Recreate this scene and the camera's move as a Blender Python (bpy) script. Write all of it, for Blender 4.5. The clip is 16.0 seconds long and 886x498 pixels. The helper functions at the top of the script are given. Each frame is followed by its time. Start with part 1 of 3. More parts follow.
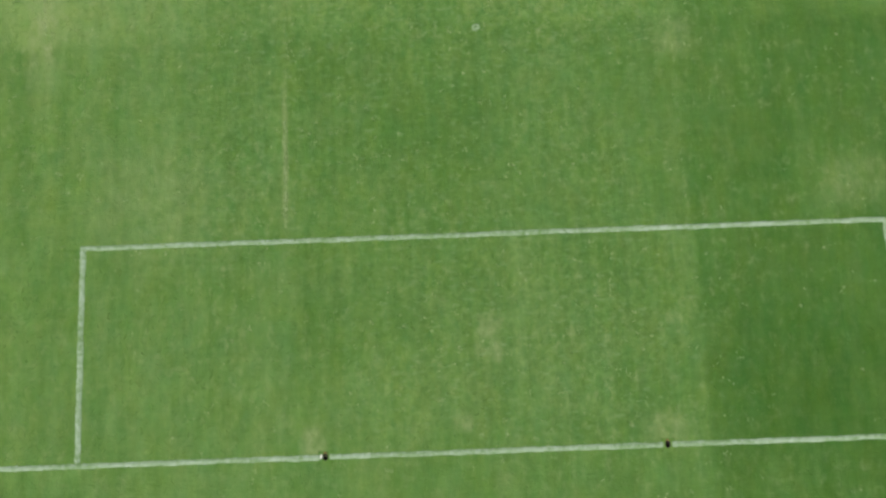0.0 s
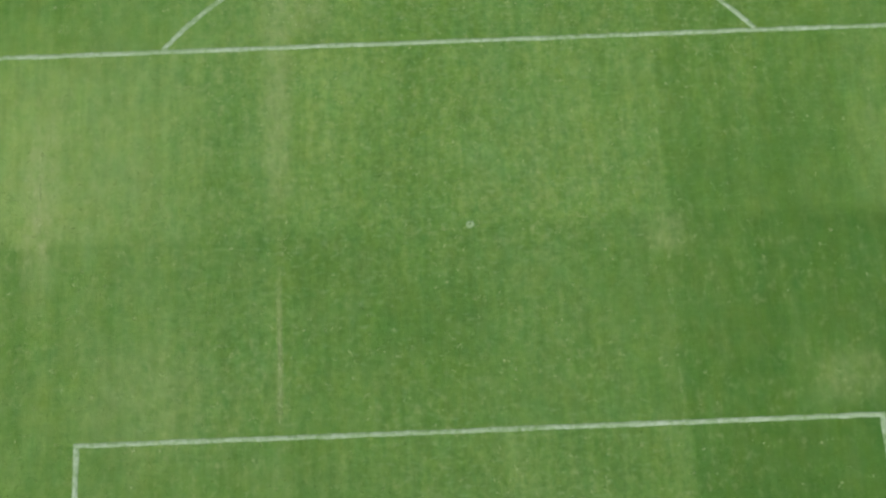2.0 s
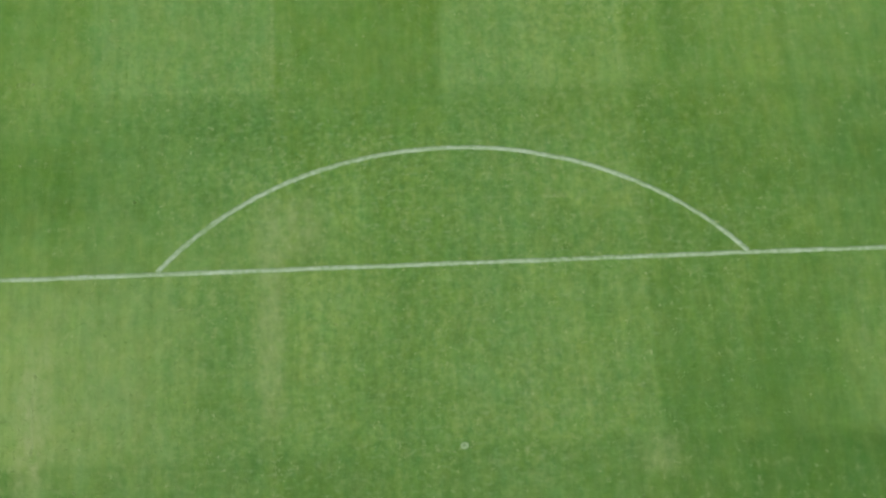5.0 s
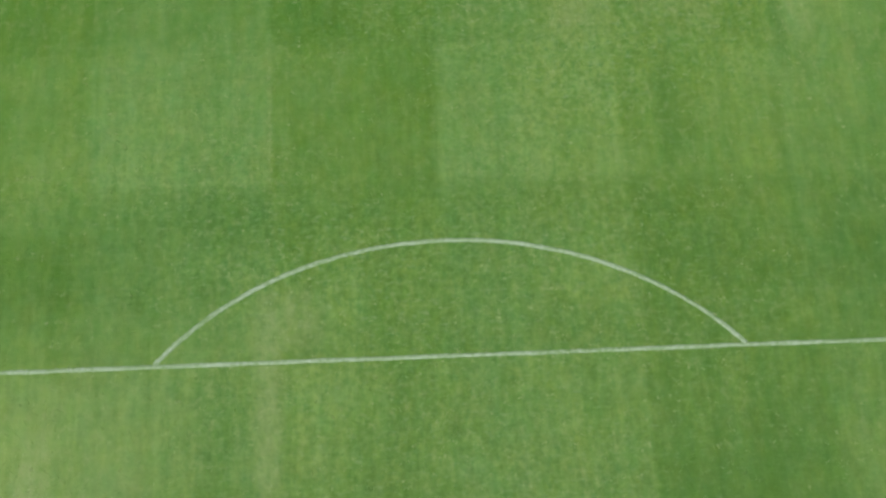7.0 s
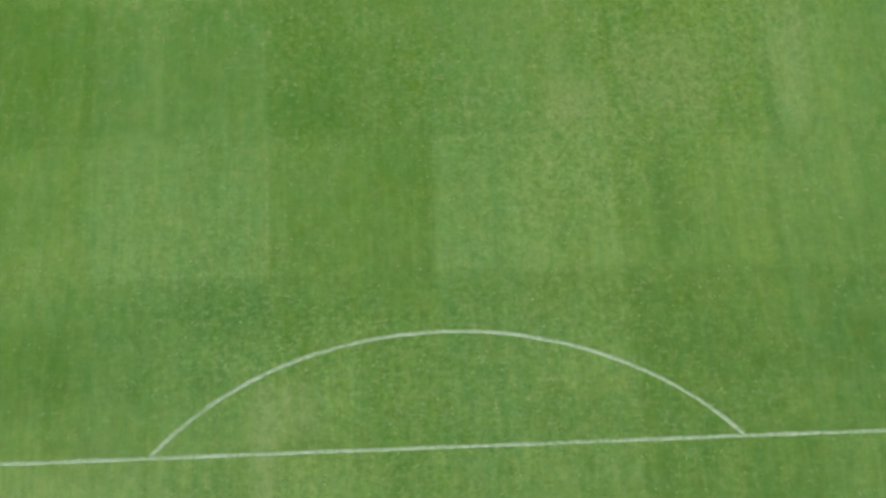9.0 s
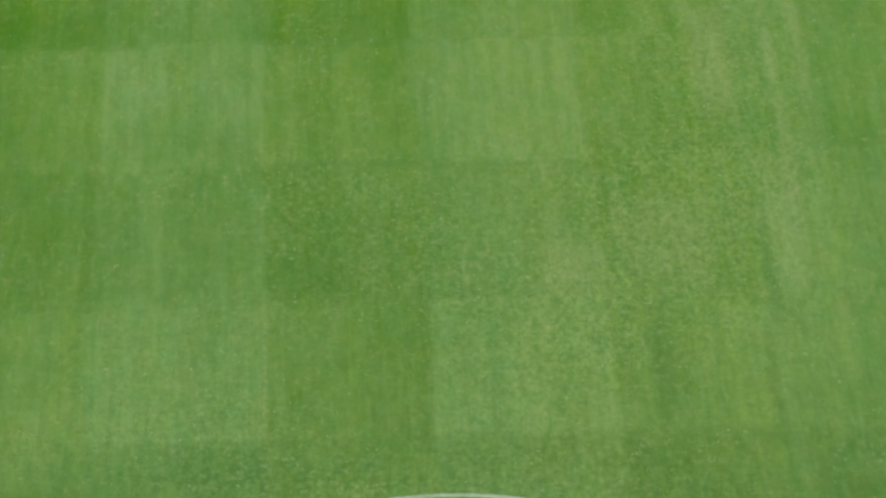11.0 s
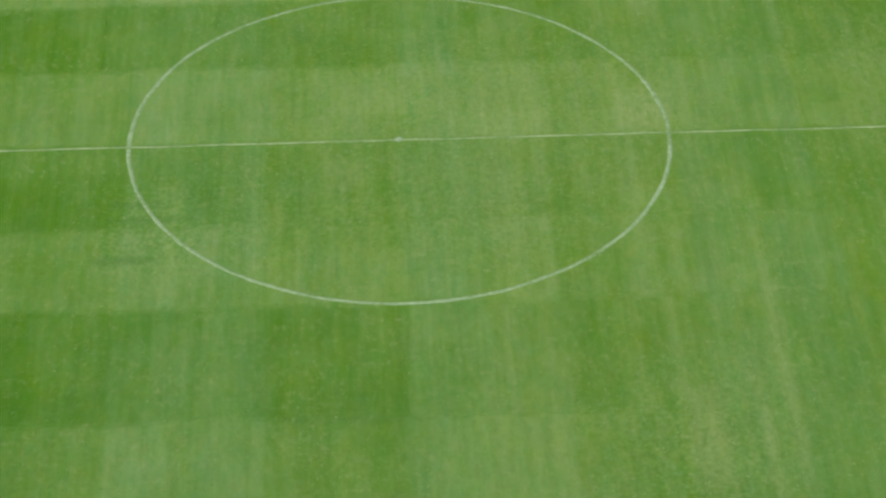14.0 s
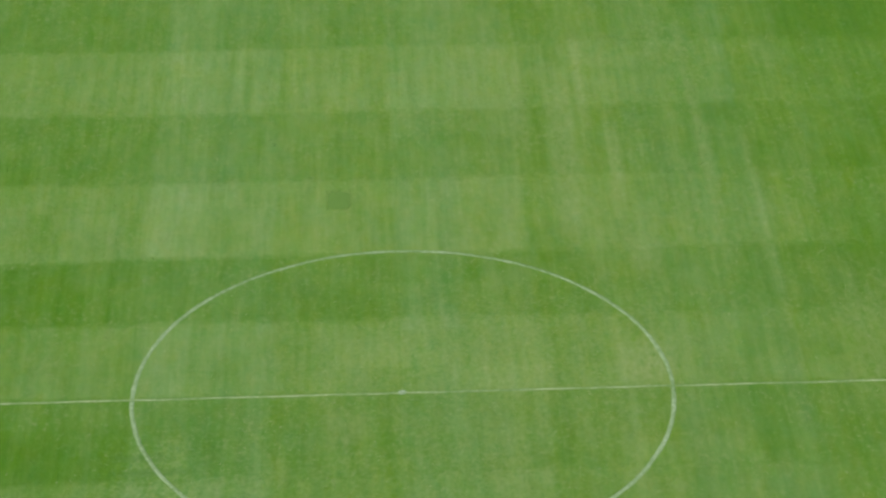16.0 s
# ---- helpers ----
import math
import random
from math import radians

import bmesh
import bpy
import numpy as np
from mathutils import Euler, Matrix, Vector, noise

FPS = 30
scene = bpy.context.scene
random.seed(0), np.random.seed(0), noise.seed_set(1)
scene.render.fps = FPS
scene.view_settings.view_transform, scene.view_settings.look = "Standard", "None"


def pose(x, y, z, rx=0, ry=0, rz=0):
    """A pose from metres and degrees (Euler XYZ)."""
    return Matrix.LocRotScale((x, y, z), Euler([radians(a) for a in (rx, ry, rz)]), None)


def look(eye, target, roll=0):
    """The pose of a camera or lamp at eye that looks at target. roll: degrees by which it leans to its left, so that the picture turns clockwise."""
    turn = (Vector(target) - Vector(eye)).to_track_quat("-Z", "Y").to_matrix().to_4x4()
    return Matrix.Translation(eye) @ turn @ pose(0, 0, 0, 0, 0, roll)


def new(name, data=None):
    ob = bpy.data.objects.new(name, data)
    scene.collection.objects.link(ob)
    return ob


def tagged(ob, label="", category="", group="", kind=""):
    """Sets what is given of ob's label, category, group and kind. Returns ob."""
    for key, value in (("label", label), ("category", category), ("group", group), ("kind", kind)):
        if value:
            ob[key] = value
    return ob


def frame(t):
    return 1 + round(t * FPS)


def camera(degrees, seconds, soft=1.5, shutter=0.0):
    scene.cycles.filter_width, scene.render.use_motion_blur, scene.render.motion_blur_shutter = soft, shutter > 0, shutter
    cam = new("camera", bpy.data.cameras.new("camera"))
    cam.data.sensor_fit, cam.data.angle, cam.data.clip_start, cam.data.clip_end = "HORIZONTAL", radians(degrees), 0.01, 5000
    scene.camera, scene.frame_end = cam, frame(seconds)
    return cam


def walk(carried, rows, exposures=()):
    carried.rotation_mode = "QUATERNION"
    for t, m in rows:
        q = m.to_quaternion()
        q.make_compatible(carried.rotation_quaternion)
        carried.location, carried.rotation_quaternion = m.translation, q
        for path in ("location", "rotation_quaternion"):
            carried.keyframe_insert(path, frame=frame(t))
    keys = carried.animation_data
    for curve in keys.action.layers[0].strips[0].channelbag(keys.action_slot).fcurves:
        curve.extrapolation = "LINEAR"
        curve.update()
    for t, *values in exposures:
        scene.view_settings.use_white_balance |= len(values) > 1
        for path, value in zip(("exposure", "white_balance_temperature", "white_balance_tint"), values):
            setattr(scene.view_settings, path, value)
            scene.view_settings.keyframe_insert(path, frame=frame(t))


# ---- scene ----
# Camera: seconds, eye (x, y, z), tilt up from straight down, heading, roll.
ROWS = [
    (0.0, -1.261, -25.775, 57.455, 28.204, -0.574, -1.612),
    (0.5, -1.348, -25.913, 57.307, 29.369, -0.827, -1.437),
    (1.0, -1.426, -26.044, 57.165, 30.502, -1.051, -1.282),
    (1.5, -1.497, -26.171, 57.025, 31.636, -1.255, -1.140),
    (2.0, -1.560, -26.290, 56.892, 32.734, -1.433, -1.016),
    (2.5, -1.615, -26.403, 56.765, 33.803, -1.589, -0.906),
    (3.0, -1.664, -26.512, 56.639, 34.880, -1.714, -0.807),
    (3.5, -1.707, -26.616, 56.518, 35.926, -1.830, -0.720),
    (3.8, -1.727, -26.670, 56.453, 36.492, -1.896, -0.678),
    (3.9, -1.732, -26.684, 56.437, 36.640, -1.914, -0.667),
    (4.0, -1.736, -26.695, 56.424, 36.756, -1.934, -0.659),
    (4.2, -1.743, -26.714, 56.401, 36.958, -1.954, -0.645),
    (6.3, -1.800, -26.907, 56.167, 39.070, -2.125, -0.517),
    (6.5, -1.804, -26.925, 56.144, 39.279, -2.139, -0.506),
    (7.0, -1.814, -26.971, 56.086, 39.814, -2.165, -0.480),
    (7.5, -1.822, -27.014, 56.032, 40.324, -2.202, -0.458),
    (8.0, -1.829, -27.056, 55.979, 40.822, -2.262, -0.437),
    (8.2, -1.831, -27.071, 55.959, 41.010, -2.275, -0.430),
    (10.0, -1.844, -27.216, 55.769, 42.842, -2.304, -0.372),
    (10.1, -1.844, -27.226, 55.756, 42.970, -2.308, -0.369),
    (10.2, -1.844, -27.246, 55.728, 43.240, -2.314, -0.363),
    (10.3, -1.844, -27.266, 55.701, 43.503, -2.320, -0.357),
    (10.5, -1.842, -27.306, 55.646, 44.049, -2.331, -0.346),
    (11.0, -1.831, -27.402, 55.512, 45.414, -2.344, -0.326),
    (11.5, -1.812, -27.491, 55.383, 46.745, -2.327, -0.317),
    (12.0, -1.782, -27.575, 55.257, 48.086, -2.327, -0.317),
    (12.5, -1.743, -27.654, 55.133, 49.441, -2.298, -0.324),
    (13.0, -1.696, -27.726, 55.013, 50.777, -2.259, -0.339),
    (13.5, -1.639, -27.794, 54.897, 52.114, -2.209, -0.359),
    (14.0, -1.571, -27.856, 54.782, 53.472, -2.149, -0.386),
    (14.5, -1.494, -27.914, 54.670, 54.830, -2.081, -0.417),
    (15.0, -1.411, -27.963, 54.566, 56.134, -2.010, -0.450),
    (15.5, -1.317, -28.009, 54.463, 57.472, -1.932, -0.487),
    (16.0, -1.218, -28.048, 54.366, 58.759, -1.854, -0.524),
]
cam = camera(17.466, 16.0, soft=2.6)
walk(cam, [(t, pose(x, y, z, tilt, 0, heading) @ pose(0, 0, 0, 0, 0, roll)) for t, x, y, z, tilt, heading, roll in ROWS],
     exposures=[(0.0, 0.77), (7.0, 0.78), (9.0, 0.79), (11.0, 0.81), (12.5, 0.79), (14.0, 0.75), (16.0, 0.70)])

# ---- light: hazy daylight, high sun ----
SUN_UP, SUN_ROUND = radians(52), radians(215)
world = bpy.data.worlds.new("sky")
scene.world = world
world.use_nodes = True
sky = world.node_tree.nodes.new("ShaderNodeTexSky")
sky.sky_type, sky.sun_disc = "NISHITA", False
sky.sun_elevation, sky.sun_rotation = SUN_UP, SUN_ROUND
sky.air_density, sky.dust_density = 1.0, 2.0
back = world.node_tree.nodes["Background"]
back.inputs["Strength"].default_value = 0.10
world.node_tree.links.new(sky.outputs["Color"], back.inputs["Color"])
sun = new("sun", bpy.data.lights.new("sun", "SUN"))
sun.data.energy, sun.data.angle, sun.data.color = 3.2, radians(3), (1.0, 0.95, 0.86)
toward = Vector((math.sin(SUN_ROUND) * math.cos(SUN_UP), math.cos(SUN_ROUND) * math.cos(SUN_UP), math.sin(SUN_UP)))
sun.matrix_world = look(tuple(toward * 120), (0, 0, 0))

# ---- sizes of the pitch, from the goal line's middle ----
LINE = 0.128
GOAL_AREA_X, GOAL_AREA_Y = 9.10, 5.38
BOX_X, BOX_Y = 20.1, 16.325
SPOT_Y, RADIUS = 10.94, 9.09
HALF_Y, TOUCH_X = 52.28, 34.0
POSTS = ((-3.69, 0.0), (3.775, 0.0))
ROW_EDGES = (0.0, 5.45, 10.9, 16.35, 21.8, 27.1, 32.5, 37.8, 43.2, 47.7, 52.3, 56.9, 61.4, 66.9, 72.25, 77.6)
# Tone of each mown band, in stops, the sheen of the leaning grass put into the colour: the bands across the pitch, then
# half bands along it in four stretches.
# far bands raised further, brightening at a low view put into the colour
ROW_TONE = (-0.31, -0.32, -0.07, -0.17, -0.02, -0.12, -0.03, -0.15, 0.01, -0.11, 0.05, -0.12, 0.10, -0.05, 0.10, -0.05)
HALF_EDGES = (-13.7, -11.4, -9.15, -6.8, -4.43, -2.2, 0.0, 2.4, 4.76, 6.9, 9.12, 11.4, 13.8, 16.0)
STRETCHES = (10.9, 21.8, 43.2)
HALF_TONE = (
    (0.10, 0.14, 0.18, 0.19, 0.13, 0.06, 0.05, 0.08, 0.04, -0.23, -0.29, -0.27, -0.20, -0.20, -0.20),
    (0.05, 0.10, 0.12, 0.14, 0.05, 0.07, -0.05, 0.01, 0.03, -0.17, -0.16, -0.05, 0.00, -0.05, -0.05),
    (-0.23, -0.23, -0.07, 0.07, 0.02, -0.11, -0.08, 0.09, 0.13, -0.03, 0.00, 0.06, -0.06, -0.10, -0.15),
    (-0.12, -0.13, -0.07, 0.07, -0.01, -0.02, -0.01, 0.06, 0.08, -0.06, 0.04, 0.00, -0.08, -0.10, -0.25),
)
# redness and blueness of the half bands, against the green: sky sheen on the laid blades, put into the colour
HALF_RED = (-0.010, -0.010, -0.010, -0.022, -0.020, 0.002, 0.004, -0.014, 0.016, 0.014, 0.018, 0.000, -0.010, 0.014, 0.004)
HALF_BLUE = (-0.012, -0.014, -0.012, 0.018, 0.020, -0.010, -0.014, 0.018, 0.002, -0.014, -0.014, 0.010, 0.012, -0.018, -0.024)


# ---- materials ----
class Nodes:
    """Short hand for building a node tree."""

    def __init__(self, name):
        self.mat = bpy.data.materials.new(name)
        self.mat.use_nodes = True
        self.tree = self.mat.node_tree
        self.bsdf = self.tree.nodes["Principled BSDF"]

    def add(self, kind):
        return self.tree.nodes.new(kind)

    def attribute(self, name):
        node = self.add("ShaderNodeAttribute")
        node.attribute_name = name
        return node

    def put(self, socket, value):
        if isinstance(value, bpy.types.NodeSocket):
            self.tree.links.new(value, socket)
        else:
            socket.default_value = value

    def math(self, op, a, b=0.0, clamp=False):
        node = self.add("ShaderNodeMath")
        node.operation, node.use_clamp = op, clamp
        self.put(node.inputs[0], a)
        self.put(node.inputs[1], b)
        return node.outputs[0]

    def mix(self, factor, a, b, blend="MIX"):
        node = self.add("ShaderNodeMix")
        node.data_type, node.blend_type = "RGBA", blend
        self.put(node.inputs["Factor"], factor)
        self.put(node.inputs["A"], (*a, 1) if isinstance(a, tuple) else a)
        self.put(node.inputs["B"], (*b, 1) if isinstance(b, tuple) else b)
        return node.outputs["Result"]

    def place(self, sx=1.0, sy=1.0, sz=1.0, shift=0.0):
        geo = self.add("ShaderNodeNewGeometry")
        move = self.add("ShaderNodeMapping")
        move.inputs["Scale"].default_value = (sx, sy, sz)
        move.inputs["Location"].default_value = (shift, shift * 0.7, 0)
        self.tree.links.new(geo.outputs["Position"], move.inputs["Vector"])
        return move.outputs["Vector"]

    def noise(self, scale=1.0, detail=2.0, sx=1.0, sy=1.0, shift=0.0, rough=0.55):
        node = self.add("ShaderNodeTexNoise")
        node.inputs["Scale"].default_value = scale
        node.inputs["Detail"].default_value = detail
        node.inputs["Roughness"].default_value = rough
        self.tree.links.new(self.place(sx, sy, 1.0, shift), node.inputs["Vector"])
        return node.outputs["Fac"]

    def span(self, value, lo, hi, to_lo=0.0, to_hi=1.0):
        node = self.add("ShaderNodeMapRange")
        node.clamp = True
        for key, v in (("Value", value), ("From Min", lo), ("From Max", hi), ("To Min", to_lo), ("To Max", to_hi)):
            self.put(node.inputs[key], v)
        return node.outputs["Result"]

    def bands(self, value, edges, levels, lo, hi, soft):
        """A level for each band between the edges; soft: half the width of an edge, one for all or one for each."""
        ramp = self.add("ShaderNodeValToRGB")
        self.put(ramp.inputs["Fac"], self.span(value, lo, hi))
        stops = ramp.color_ramp.elements
        shade = lambda v: (v + 0.5, v + 0.5, v + 0.5, 1)
        stops[0].position, stops[0].color = 0.0, shade(levels[0])
        stops.remove(stops[1])
        widths = soft if isinstance(soft, tuple) else (soft,) * len(edges)
        for e, before, after, wide in zip(edges, levels, levels[1:], widths):
            for where, v in ((e - wide, before), (e + wide, after)):
                stops.new((where - lo) / (hi - lo)).color = shade(v)
        return self.math("SUBTRACT", ramp.outputs["Color"], 0.5)

    def tint(self, value):
        node = self.add("ShaderNodeCombineColor")
        for socket in node.inputs:
            self.put(socket, value)
        return node.outputs[0]

    def bump(self, height, strength, distance):
        node = self.add("ShaderNodeBump")
        self.put(node.inputs["Strength"], strength)
        node.inputs["Distance"].default_value = distance
        self.put(node.inputs["Height"], height)
        self.put(self.bsdf.inputs["Normal"], node.outputs["Normal"])

    def finish(self, colour, rough, specular=0.2):
        self.put(self.bsdf.inputs["Base Color"], (*colour, 1) if isinstance(colour, tuple) else colour)
        self.put(self.bsdf.inputs["Roughness"], rough)
        self.put(self.bsdf.inputs["Specular IOR Level"], specular)
        return self.mat


GREEN, SHEEN = 0.135, 0.24
STRAW, LUSH = (0.168, 0.208, 0.084), (0.034, 0.090, 0.0125)


def turf_colour(n, blades=False):
    """Mown grass: squares mown both ways, mower passes along the pitch, dry, lush and rough patches from the mesh."""
    split = n.add("ShaderNodeSeparateXYZ")
    n.tree.links.new(n.place(), split.inputs[0])
    far = split.outputs["Y"]
    centred = lambda value, much: n.span(value, 0.3, 0.7, -much, much)
    plus = lambda *terms: terms[0] if len(terms) == 1 else n.math("ADD", plus(*terms[:-1]), terms[-1])
    wob = plus(centred(n.noise(1.5, 4.0), 0.03), centred(n.noise(0.12, 1.0, shift=61.0), 0.12))
    wob_y = plus(centred(n.noise(1.3, 4.0, shift=31.0), 0.05), centred(n.noise(0.15, 1.0, shift=37.0), 0.12))
    x, y = n.math("ADD", split.outputs["X"], wob), n.math("ADD", far, wob_y)

    # the mown squares, their sheen put into the base colour
    tone = band = n.bands(y, ROW_EDGES[1:], ROW_TONE, -10.0, 90.0, 0.05)
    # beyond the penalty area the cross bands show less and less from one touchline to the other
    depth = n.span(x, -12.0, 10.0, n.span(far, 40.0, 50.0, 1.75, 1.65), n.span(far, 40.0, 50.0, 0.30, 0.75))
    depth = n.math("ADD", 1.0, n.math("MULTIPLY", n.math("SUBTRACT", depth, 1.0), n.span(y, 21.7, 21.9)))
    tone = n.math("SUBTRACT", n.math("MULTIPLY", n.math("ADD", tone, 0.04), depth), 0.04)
    crisp = tuple(0.07 if k % 2 == 0 else 0.45 for k in range(len(HALF_EDGES)))
    columns = None
    for edge, levels in zip((-99.0,) + STRETCHES, HALF_TONE):
        here = n.bands(x, HALF_EDGES, levels, -25.0, 25.0, crisp)
        if columns is None:
            columns = here
        else:
            blend = n.add("ShaderNodeMix")
            n.put(blend.inputs["Factor"], n.span(y, edge - 0.3, edge + 0.3))
            n.put(blend.inputs["A"], columns)
            n.put(blend.inputs["B"], here)
            columns = blend.outputs["Result"]
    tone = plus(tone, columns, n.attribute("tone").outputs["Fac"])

    # single passes of the mower, each laid a little differently
    for wide, much in ((0.79, 0.055), (0.37, 0.030)):
        passes = n.add("ShaderNodeCombineXYZ")
        n.put(passes.inputs[0], n.math("FLOOR", n.math("DIVIDE", x, wide)))
        n.put(passes.inputs[1], n.math("FLOOR", n.math("DIVIDE", y, 5.39)))
        lay = n.add("ShaderNodeTexWhiteNoise")
        lay.noise_dimensions = "2D"
        n.tree.links.new(passes.outputs[0], lay.inputs["Vector"])
        tone = plus(tone, n.span(lay.outputs["Value"], 0.0, 1.0, -much, much))

    # tufts, grain and streaks
    apart = n.add("ShaderNodeCombineXYZ")
    for socket, value in zip(apart.inputs, (n.math("MULTIPLY", split.outputs["X"], 2.6), n.math("MULTIPLY", far, 0.09), n.math("MULTIPLY", band, 30.0))):
        n.put(socket, value)
    run = n.add("ShaderNodeTexNoise")
    run.inputs["Scale"].default_value, run.inputs["Detail"].default_value, run.inputs["Roughness"].default_value = 1.0, 4.0, 0.65
    n.tree.links.new(apart.outputs[0], run.inputs["Vector"])
    streak = run.outputs["Fac"]
    streak_fine = n.noise(1.0, 3.0, 9.0, 0.7, 17.0, 0.6)
    clump = n.noise(2.3, 3.0, 1.4, 0.7, 11.0, 0.55)
    grain = n.noise(7.0, 2.0, 1.1, 0.8, 23.0, 0.5)
    cross = n.noise(1.0, 3.0, 1.6, 8.0, 83.0, 0.6)
    fine = plus(centred(clump, 0.12), centred(grain, 0.05), centred(cross, 0.06), centred(streak_fine, 0.06))
    mottle = n.noise(1.0, 5.0, 1.7, 0.7, 141.0, 0.68)
    brush = n.noise(1.0, 4.0, 3.6, 0.42, 147.0, 0.6)
    tone = plus(tone, n.math("MULTIPLY", fine, n.math("MULTIPLY", n.span(far, 20.0, 30.0, 1.0, 0.60), n.span(far, 34.0, 48.0, 1.0, 0.52))), n.math("MULTIPLY", centred(streak, 0.10), n.span(far, 25.0, 50.0, 0.7, 1.4)), centred(mottle, 0.08), n.math("MULTIPLY", centred(brush, 0.10), n.span(far, 18.0, 26.0, 1.0, 0.60)), centred(n.noise(0.45, 3.0, shift=3.0), 0.06))
    wear = n.add("ShaderNodeSeparateColor")
    n.tree.links.new(n.attribute("wear").outputs["Color"], wear.inputs[0])
    rough = n.add("ShaderNodeTexNoise")
    rough.inputs["Scale"].default_value, rough.inputs["Detail"].default_value, rough.inputs["Distortion"].default_value = 5.5, 4.0, 0.8
    n.tree.links.new(n.place(1.1, 0.9, 1.0, 101.0), rough.inputs["Vector"])
    tone = plus(tone, n.math("MULTIPLY", wear.outputs["Blue"], centred(rough.outputs["Fac"], 0.26)))

    # yellower and bluer grass by turns: sheen of the two ways of mowing put into the colour, and the mixed sward
    # extra red and blue near the goal line, less blue towards halfway
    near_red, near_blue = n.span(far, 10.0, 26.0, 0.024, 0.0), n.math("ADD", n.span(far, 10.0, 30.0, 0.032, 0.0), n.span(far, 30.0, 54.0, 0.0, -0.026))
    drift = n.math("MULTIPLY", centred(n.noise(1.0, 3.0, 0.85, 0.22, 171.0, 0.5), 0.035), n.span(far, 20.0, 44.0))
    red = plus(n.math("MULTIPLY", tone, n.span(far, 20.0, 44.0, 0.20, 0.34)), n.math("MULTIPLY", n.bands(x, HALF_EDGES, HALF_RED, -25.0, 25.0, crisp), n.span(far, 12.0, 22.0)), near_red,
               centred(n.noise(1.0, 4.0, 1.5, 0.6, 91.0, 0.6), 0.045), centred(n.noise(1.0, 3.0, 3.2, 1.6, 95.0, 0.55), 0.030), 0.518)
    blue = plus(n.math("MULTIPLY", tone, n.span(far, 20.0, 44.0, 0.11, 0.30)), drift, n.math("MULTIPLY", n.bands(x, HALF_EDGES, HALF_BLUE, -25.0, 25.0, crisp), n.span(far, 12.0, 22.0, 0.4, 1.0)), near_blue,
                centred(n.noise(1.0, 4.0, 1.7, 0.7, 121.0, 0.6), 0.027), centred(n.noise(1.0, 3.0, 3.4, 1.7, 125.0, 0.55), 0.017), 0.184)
    green = n.math("MULTIPLY", n.math("POWER", 2.0, tone), GREEN)
    join = n.add("ShaderNodeCombineColor")
    n.put(join.inputs[0], n.math("MULTIPLY", green, red))
    n.put(join.inputs[1], green)
    n.put(join.inputs[2], n.math("MULTIPLY", green, blue))
    colour = join.outputs[0]

    # dark tussocks and straw
    lush = n.math("MULTIPLY", wear.outputs["Green"], n.span(clump, 0.2, 0.75, 1.1, 0.7), True)
    colour = n.mix(lush, colour, LUSH)
    dark_bits = n.math("MULTIPLY", n.span(n.noise(4.0, 4.0, 1.2, 0.8, 57.0, 0.65), 0.56, 0.74), n.span(n.noise(0.4, 2.0, shift=67.0), 0.35, 0.65, 0.10, 0.50))
    colour = n.mix(n.math("MULTIPLY", dark_bits, n.span(far, 24.0, 42.0, 1.0, 0.30)), colour, LUSH)
    stroke = n.span(n.noise(1.0, 3.0, 8.0, 2.8, 151.0, 0.55), 0.55, 0.72, 0.0, 0.75)
    colour = n.mix(n.math("MULTIPLY", stroke, wear.outputs["Blue"], True), colour, (0.036, 0.104, 0.021))
    fleck = n.span(n.noise(1.0, 3.0, 4.5, 8.0, 161.0, 0.55), 0.56, 0.72, 0.0, 0.66)
    colour = n.mix(n.math("MULTIPLY", fleck, wear.outputs["Blue"], True), colour, (0.118, 0.182, 0.072))
    dry_bits = n.math("MULTIPLY", n.span(n.noise(4.2, 5.0, 1.2, 0.75, 41.0, 0.7), 0.52, 0.78), n.span(n.noise(0.35, 2.0, shift=47.0), 0.35, 0.65, 0.12, 0.60))
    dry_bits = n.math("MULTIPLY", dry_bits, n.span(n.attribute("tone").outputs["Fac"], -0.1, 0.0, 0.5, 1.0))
    dry = n.math("MULTIPLY", wear.outputs["Red"], n.span(n.noise(3.6, 5.0, 1.2, 0.6, 51.0, 0.65), 0.34, 0.66, 0.15, 1.25))
    colour = n.mix(n.math("ADD", dry, dry_bits, True), colour, STRAW)
    if blades:
        geo = n.add("ShaderNodeNewGeometry")
        own = n.span(geo.outputs["Random Per Island"], 0.0, 1.0, 0.90, 1.11)
        colour = n.mix(1.0, colour, n.tint(own), "MULTIPLY")
    return colour


def make_turf(name, blades=False):
    n = Nodes(name)
    colour = turf_colour(n, blades)
    if not blades:
        # rolled smoother towards the middle of the pitch
        split = n.add("ShaderNodeSeparateXYZ")
        n.tree.links.new(n.place(), split.inputs[0])
        n.bump(n.noise(20.0, 3.0, 1.0, 0.8, 5.0, 0.6), n.span(split.outputs["Y"], 30.0, 46.0, 0.5, 0.22), 0.03)
    # light caught by the tips of the blades at a low view
    n.put(n.bsdf.inputs["Sheen Weight"], SHEEN)
    n.put(n.bsdf.inputs["Sheen Roughness"], 0.45)
    n.put(n.bsdf.inputs["Sheen Tint"], (0.50, 0.85, 0.20, 1))
    return n.finish(colour, 0.75, 0.15)


